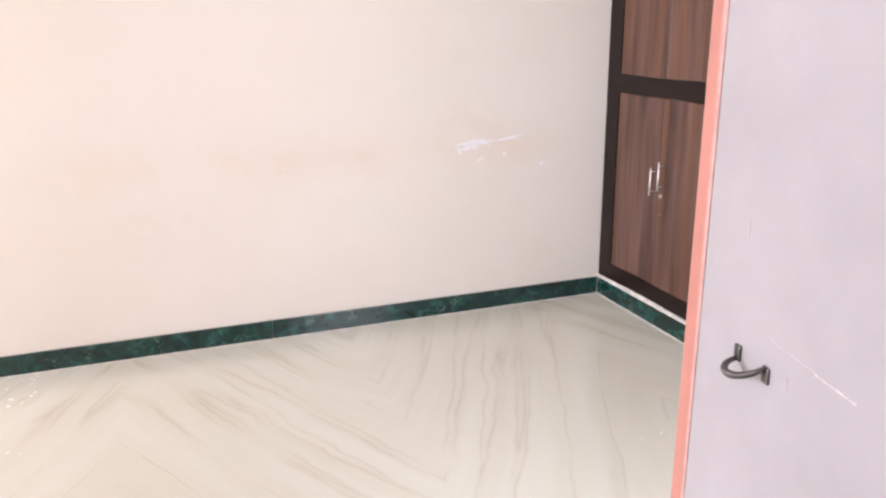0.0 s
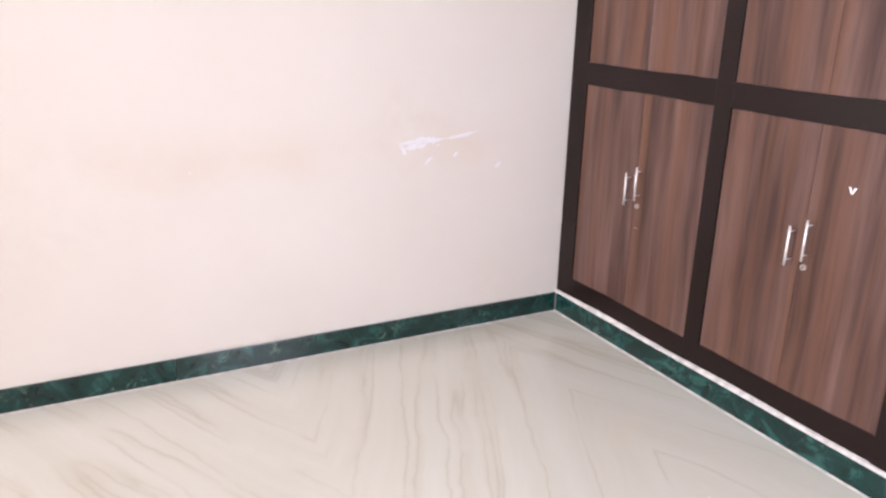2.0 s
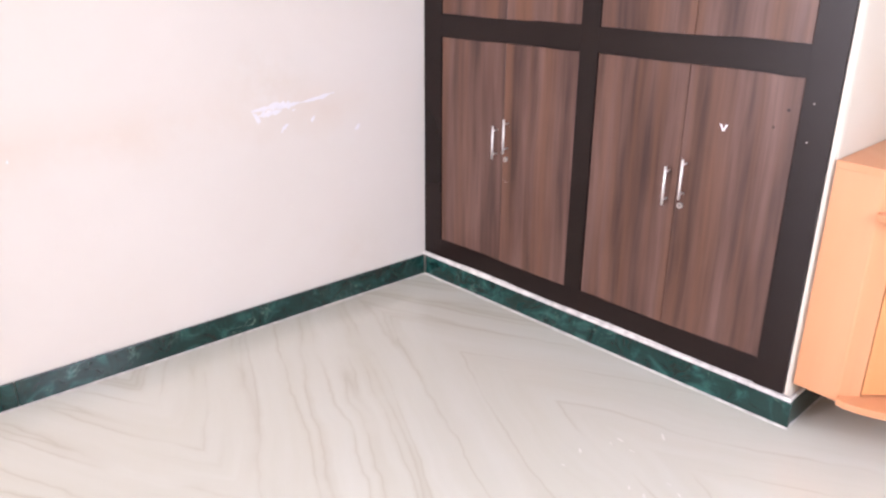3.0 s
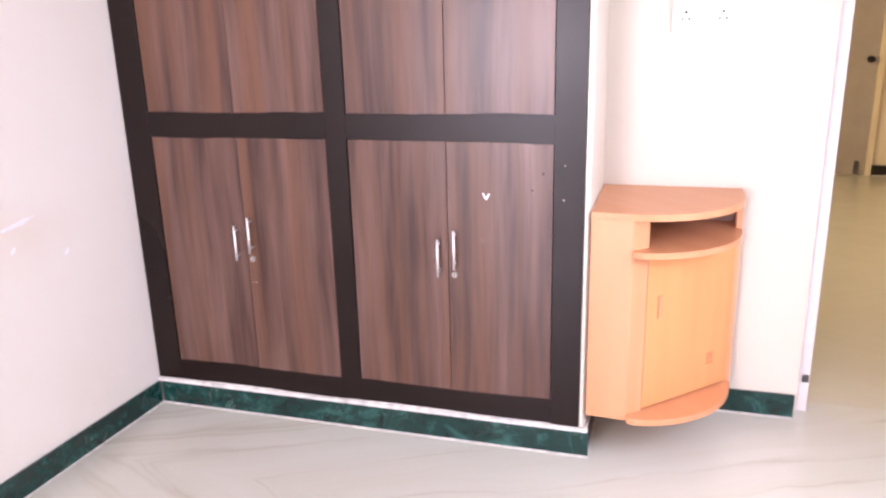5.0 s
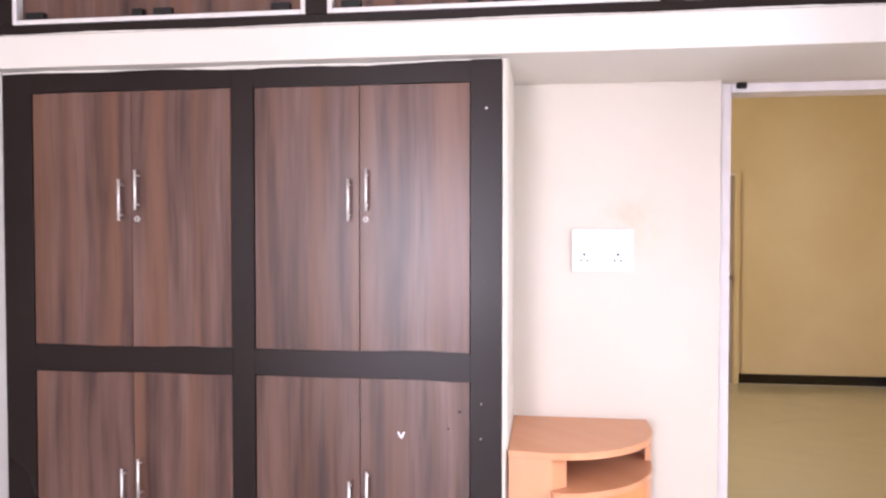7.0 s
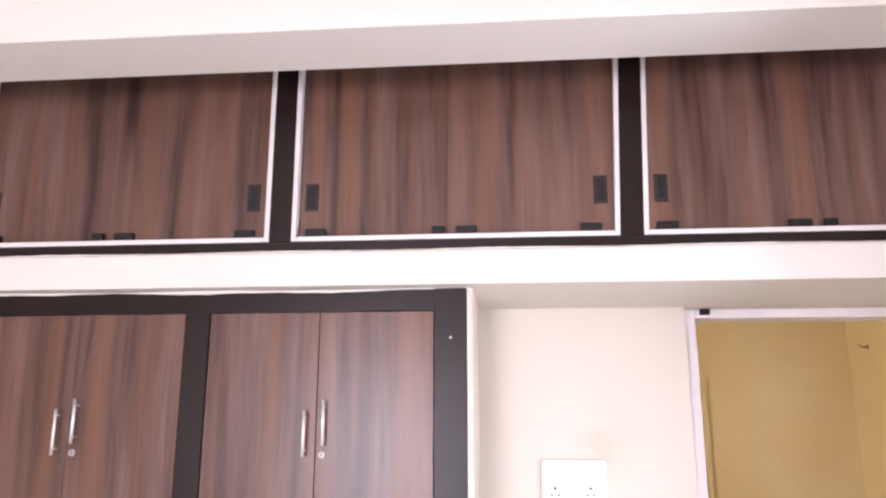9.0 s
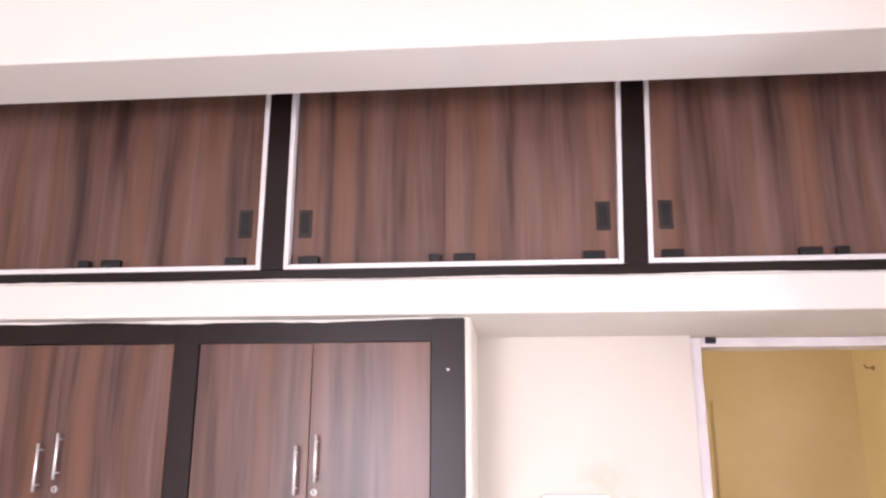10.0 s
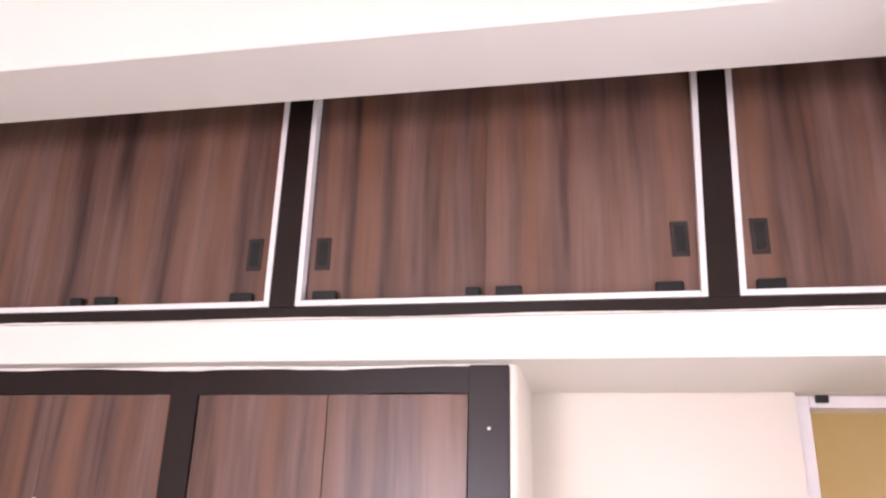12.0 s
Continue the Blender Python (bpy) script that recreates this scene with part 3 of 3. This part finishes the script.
for x in (1.975, 2.095):
    sock = spart("socket", box((x - 0.03, NICHE - 0.02, 1.435), (x + 0.03, NICHE - 0.0155, 1.495), 0.002), SWITCH)
    for dx, dz, r in ((0, 0.013, 0.0048), (-0.011, -0.009, 0.0038), (0.011, -0.009, 0.0038)):
        spart("pin_hole", rod((x + dx, NICHE - 0.0205, 1.463 + dz), (x + dx, NICHE - 0.018, 1.463 + dz), r, segments=12), BLACK, "", sock)
for i in range(4):
    x = 1.96 + i * 0.053
    bm = box((x - 0.011, NICHE - 0.0215, 1.51), (x + 0.011, NICHE - 0.0155, 1.55), 0.002)
    spart("rocker", bm, SWITCH)

# ---- hall door ----
hd = thing("hall_door", "closed grey-white door with dark round knob in the hall", "door", (3.32, HALL_N, 0))
HI = Vector((-3.27, -HALL_N, 0))


def hpart(name, bm, mat, label="", parent=None, smooth=False):
    for v in bm.verts:
        v.co += HI
    return part(name, bm, mat, parent or hd, label, smooth)


hleaf = hpart("leaf", box((2.86, HALL_N - 0.012, 0.006), (3.681, HALL_N - 0.001, 2.1), 0.002), plain("hall_door_enamel", (0.4, 0.34, 0.28), 0.4, vary=0.06, scale=6))
hpart("jamb", box((2.8, HALL_N - 0.03, 0), (2.858, HALL_N - 0.001, 2.135), 0.002), FRAME_WHITE)
hpart("jamb", box((3.683, HALL_N - 0.03, 0), (3.735, HALL_N - 0.001, 2.135), 0.002), HALL)
hpart("head", box((2.859, HALL_N - 0.03, 2.102), (3.682, HALL_N - 0.001, 2.135), 0.002), FRAME_WHITE)
bm = rod((3.617, HALL_N - 0.012, 1.077), (3.617, HALL_N - 0.05, 1.077), 0.012)
bmesh.ops.create_uvsphere(bm, u_segments=20, v_segments=12, radius=0.03, matrix=Matrix.Translation((3.617, HALL_N - 0.065, 1.077)) @ Matrix.Diagonal((1, 0.8, 1, 1)))
add_rod(bm, (3.617, HALL_N - 0.011, 1.077), (3.617, HALL_N - 0.018, 1.077), 0.032, 0.03, 24)
hpart("knob", bm, BLACK, "dark round knob", hleaf, True)
hpart("bolt", box((3.585, HALL_N - 0.035, 0.01), (3.62, HALL_N - 0.012, 0.14), 0.004), IRON, "dark metal foot bolt", hleaf)

# ---- small things ----
stop = tagged(part("door_stopper", box((2.52, 0.505, 2.078), (2.556, 0.5195, 2.102), 0.004), BLACK), "small black catch on the door frame head", "catch")


# ---- scraped paint on the west wall ----
def flake(parent, spine, width, seed):
    """A ragged strip of bare plaster along a spine of (y, z) places on the west wall."""
    rnd = random.Random(seed)
    bm = bmesh.new()
    up, down = [], []
    n = 6 * (len(spine) - 1)
    for i in range(n + 1):
        f = i / n * (len(spine) - 1)
        j = min(int(f), len(spine) - 2)
        y, z = [spine[j][q] + (spine[j + 1][q] - spine[j][q]) * (f - j) for q in (0, 1)]
        w = 1.3 * width * (0.15 + math.sin(math.pi * (i + 0.5) / (n + 1))) * rnd.uniform(0.35, 1.0)
        up.append(bm.verts.new((SKEW * y + 0.0012, y, z + w * 0.5)))
        down.append(bm.verts.new((SKEW * y + 0.0012, y, z - w * rnd.uniform(0.3, 0.7))))
    for i in range(n):
        bm.faces.new((up[i], up[i + 1], down[i + 1], down[i]))
    made = bmesh.ops.extrude_face_region(bm, geom=list(bm.faces))
    for v in made["geom"]:
        if isinstance(v, bmesh.types.BMVert):
            v.co.x -= 0.001
    return part("bare_patch", bm, PLASTER, parent, "white plaster where the paint is scraped off")


west = bpy.data.objects["wall_west"]
flake(west, ((-0.825, 0.862), (-0.72, 0.872), (-0.66, 0.868), (-0.62, 0.874)), 0.026, 1)
flake(west, ((-0.615, 0.872), (-0.53, 0.882), (-0.46, 0.896)), 0.013, 2)
flake(west, ((-0.82, 0.855), (-0.805, 0.835), (-0.79, 0.822)), 0.026, 3)
flake(west, ((-0.8, 0.842), (-0.76, 0.846), (-0.7, 0.852)), 0.022, 9)
flake(west, ((-0.71, 0.768), (-0.695, 0.785), (-0.675, 0.797)), 0.016, 4)
flake(west, ((-0.575, 0.798), (-0.555, 0.81)), 0.014, 5)
flake(west, ((-0.37, 0.735), (-0.345, 0.752)), 0.02, 6)
flake(west, ((-0.655, 0.845), (-0.64, 0.85)), 0.01, 7)
flake(west, ((-1.645, 0.808), (-1.638, 0.812)), 0.008, 8)

# ---- marks on the wardrobe ----
doors = [o for o in ward.children if o.name.startswith("door")]
low_right = doors[3]
sticker = bmesh.new()
for x0, x1 in ((1.3675, 1.3775), (1.3875, 1.3775)):
    q = [sticker.verts.new((x, y, z)) for y in (0.0035, 0.0022) for x, z in ((x0 - 0.0033, 0.92), (x0 + 0.0033, 0.92), (x1 + 0.0033, 0.899), (x1 - 0.0033, 0.899))]
    for f in ((0, 1, 2, 3), (7, 6, 5, 4), (0, 4, 5, 1), (1, 5, 6, 2), (2, 6, 7, 3), (3, 7, 4, 0)):
        sticker.faces.new([q[i] for i in f])
wpart("letter", sticker, PLASTER, "small white letter V", low_right)
wpart("scratch", box((0.478, 0.0024, 0.5472), (0.498, 0.0034, 0.5488), 0.0003), LOCK, "pale scratch", doors[1])
for x, z, mat, r in ((1.566, 0.99, DARK, 0.0045), (1.53, 0.935, DARK, 0.0035)):
    wpart("dent", rod((x, 0.0024, z), (x, 0.0036, z), r, segments=12), mat, "", low_right)
stiles = [o for o in ward.children if o.name.startswith("stile")]
for x, z, mat, r in ((1.65, 1.946, TRIM, 0.0038), (1.643, 1.404, BLACK, 0.006), (1.635, 1.018, LOCK, 0.0024), (1.633, 0.908, LOCK, 0.0024), (1.655, 1.35, BLACK, 0.003)):
    wpart("screw", rod((x, -0.0028, z), (x, 0.002, z), r, segments=12), mat, "small screw head", stiles[2])

# ---- pull handle and scratches on the entrance leaf ----
pull = bmesh.new()
x0, x1, hz = LW - 0.222, LW - 0.155, 1.028
steps = 28
last = None
for i in range(steps + 1):
    a = math.pi * i / steps
    p = Vector(((x0 + x1) / 2 + math.cos(a) * (x1 - x0) / 2, 0.004 + 0.026 * math.sin(a) ** 0.7, hz - 0.012 * math.sin(a) - 0.008 * math.cos(a)))
    if last is not None:
        r = 0.0032 + 0.0018 * math.sin(a)
        add_rod(pull, last, last + (p - last) * 1.25, r, segments=14)
    last = p
handle = part("handle", pull, IRON, leaf, "dark metal bow pull handle", True)
for x in (x0, x1):
    part("rosette", box((x - 0.007, 0.0, hz - 0.011), (x + 0.007, 0.004, hz + 0.011), 0.0018), IRON, handle)
SCRATCH = plain("pale_scratch", (0.56, 0.535, 0.57), 0.6, vary=0.2, scale=80)
for p, q, z, w in ((LW - 0.38, LW - 0.31, 1.072, 0.003), (LW - 0.31, LW - 0.22, 1.0745, 0.0014), (LW - 0.263, LW - 0.261, 1.035, 0.018), (LW - 0.15, LW - 0.148, 1.2, 0.03)):
    part("scratch", box((p, -0.0005, z - w / 2), (q, 0.0008, z + w / 2), 0.0003), SCRATCH, leaf, "pale scratch in the paint")

# ---- latch plate, wall bracket, paint specks ----
part("latch", box((2.477, 0.513, 0.122), (2.5, 0.5205, 0.152), 0.002), IRON, jamb, "small dark latch plate")
hook = thing("wall_bracket", "small brass bracket screwed to the hall wall", "bracket", (HALL_E, 5.18, 2.41))
bm = rod((0.0, 0, 0), (-0.008, 0, 0), 0.022, segments=20)
part("plate", bm, BRASS, hook)
bm = rod((-0.008, 0, 0), (-0.06, 0, 0.0), 0.007)
add_rod(bm, (-0.06, 0, 0.0), (-0.085, 0, 0.03), 0.007)
part("arm", bm, BRASS, hook)
rnd = random.Random(5)
specks = bmesh.new()
for i in range(60):
    y = -2.75 - abs(rnd.gauss(0, 0.3))
    x = SKEW * y + 0.03 + abs(rnd.gauss(0, 0.35))
    r = rnd.uniform(0.002, 0.006)
    m = Matrix.Translation((x, y, 0.0004)) @ Matrix.Rotation(rnd.uniform(0, 6), 4, "Z") @ Matrix.Diagonal((rnd.uniform(0.7, 2.2), 1, 1, 1))
    bmesh.ops.create_cone(specks, cap_ends=True, segments=7, radius1=r, radius2=r * 0.7, depth=0.0008, matrix=m)
tagged(part("paint_specks", specks, PLASTER), "dried white paint specks on the marble floor", "paint specks", kind="stuff")
smears = bmesh.new()
for i in range(12):
    x, y = 1.56 + rnd.gauss(0, 0.13), -0.5 + rnd.gauss(0, 0.09)
    m = Matrix.Translation((x, y, 0.0003)) @ Matrix.Rotation(rnd.uniform(-0.9, 0.3), 4, "Z") @ Matrix.Diagonal((rnd.uniform(2, 5), 1, 1, 1))
    r = rnd.uniform(0.002, 0.005)
    bmesh.ops.create_cone(smears, cap_ends=True, segments=7, radius1=r, radius2=r * 0.7, depth=0.0006, matrix=m)
tagged(part("cement_smears", smears, plain("dried_cement", (0.645, 0.625, 0.57), 0.7, vary=0.1, scale=40)), "faint dried cement smears on the marble floor", "cement smears", kind="stuff")


# ---- uneven filler and paint lines where carpentry meets plaster ----
def ragged_line(name, x0, x1, y, z, low, high, mat, parent, label, seed):
    rnd = random.Random(seed)
    bm = bmesh.new()
    n = int((x1 - x0) / 0.03)
    slow = [rnd.uniform(0, 6.28) for _ in range(4)]
    rows = []
    for i in range(n + 1):
        x = x0 + (x1 - x0) * i / n
        wave = 0.5 + 0.25 * math.sin(x * 5 + slow[0]) + 0.25 * math.sin(x * 13 + slow[1])
        up = z + high * (0.4 + 0.6 * (0.5 + 0.5 * math.sin(x * 9 + slow[2]))) * rnd.uniform(0.8, 1.1)
        dn = z - low * wave * rnd.uniform(0.75, 1.2)
        rows.append([bm.verts.new(p) for p in ((x, y, dn), (x, y, up), (x, y + 0.003, up), (x, y + 0.003, dn))])
    for p, q in zip(rows, rows[1:]):
        for a in range(4):
            bm.faces.new((p[a], q[a], q[(a + 1) % 4], p[(a + 1) % 4]))
    bm.faces.new(rows[0][::-1])
    bm.faces.new(rows[-1])
    return part(name, bm, mat, parent, label)


ragged_line("filler", 0.004, WARD, -0.0012, SLAB0 - 0.004, 0.009, 0.004, WHITE, bpy.data.objects["loft_slab"], "uneven white filler line", 11)
ragged_line("filler", 0.004, ROOM_E - 0.01, LY - 0.0012, SLAB1 + 0.001, 0.0, 0.006, WHITE, bpy.data.objects["loft_slab"], "uneven white paint line", 12)
ragged_line("filler", 0.004, WARD, -0.0014, 0.106, 0.0, 0.008, GROUT, bpy.data.objects["plinth"], "uneven white cement line", 13)

for r, (z0, z1) in enumerate(ROWS):
    for c, (x0, x1) in enumerate(BAYS):
        for z, low, high in ((z0, 0.001, 0.009), (z1, 0.008, 0.001)):
            brush = ragged_line("brushed_edge", x0 - 0.002, x1 + 0.001, 0.0004, z, low, high, DARK, ward, "", 20 + 4 * r + 2 * c + int(z == z1))
            brush.data.transform(Matrix.Translation(INV))
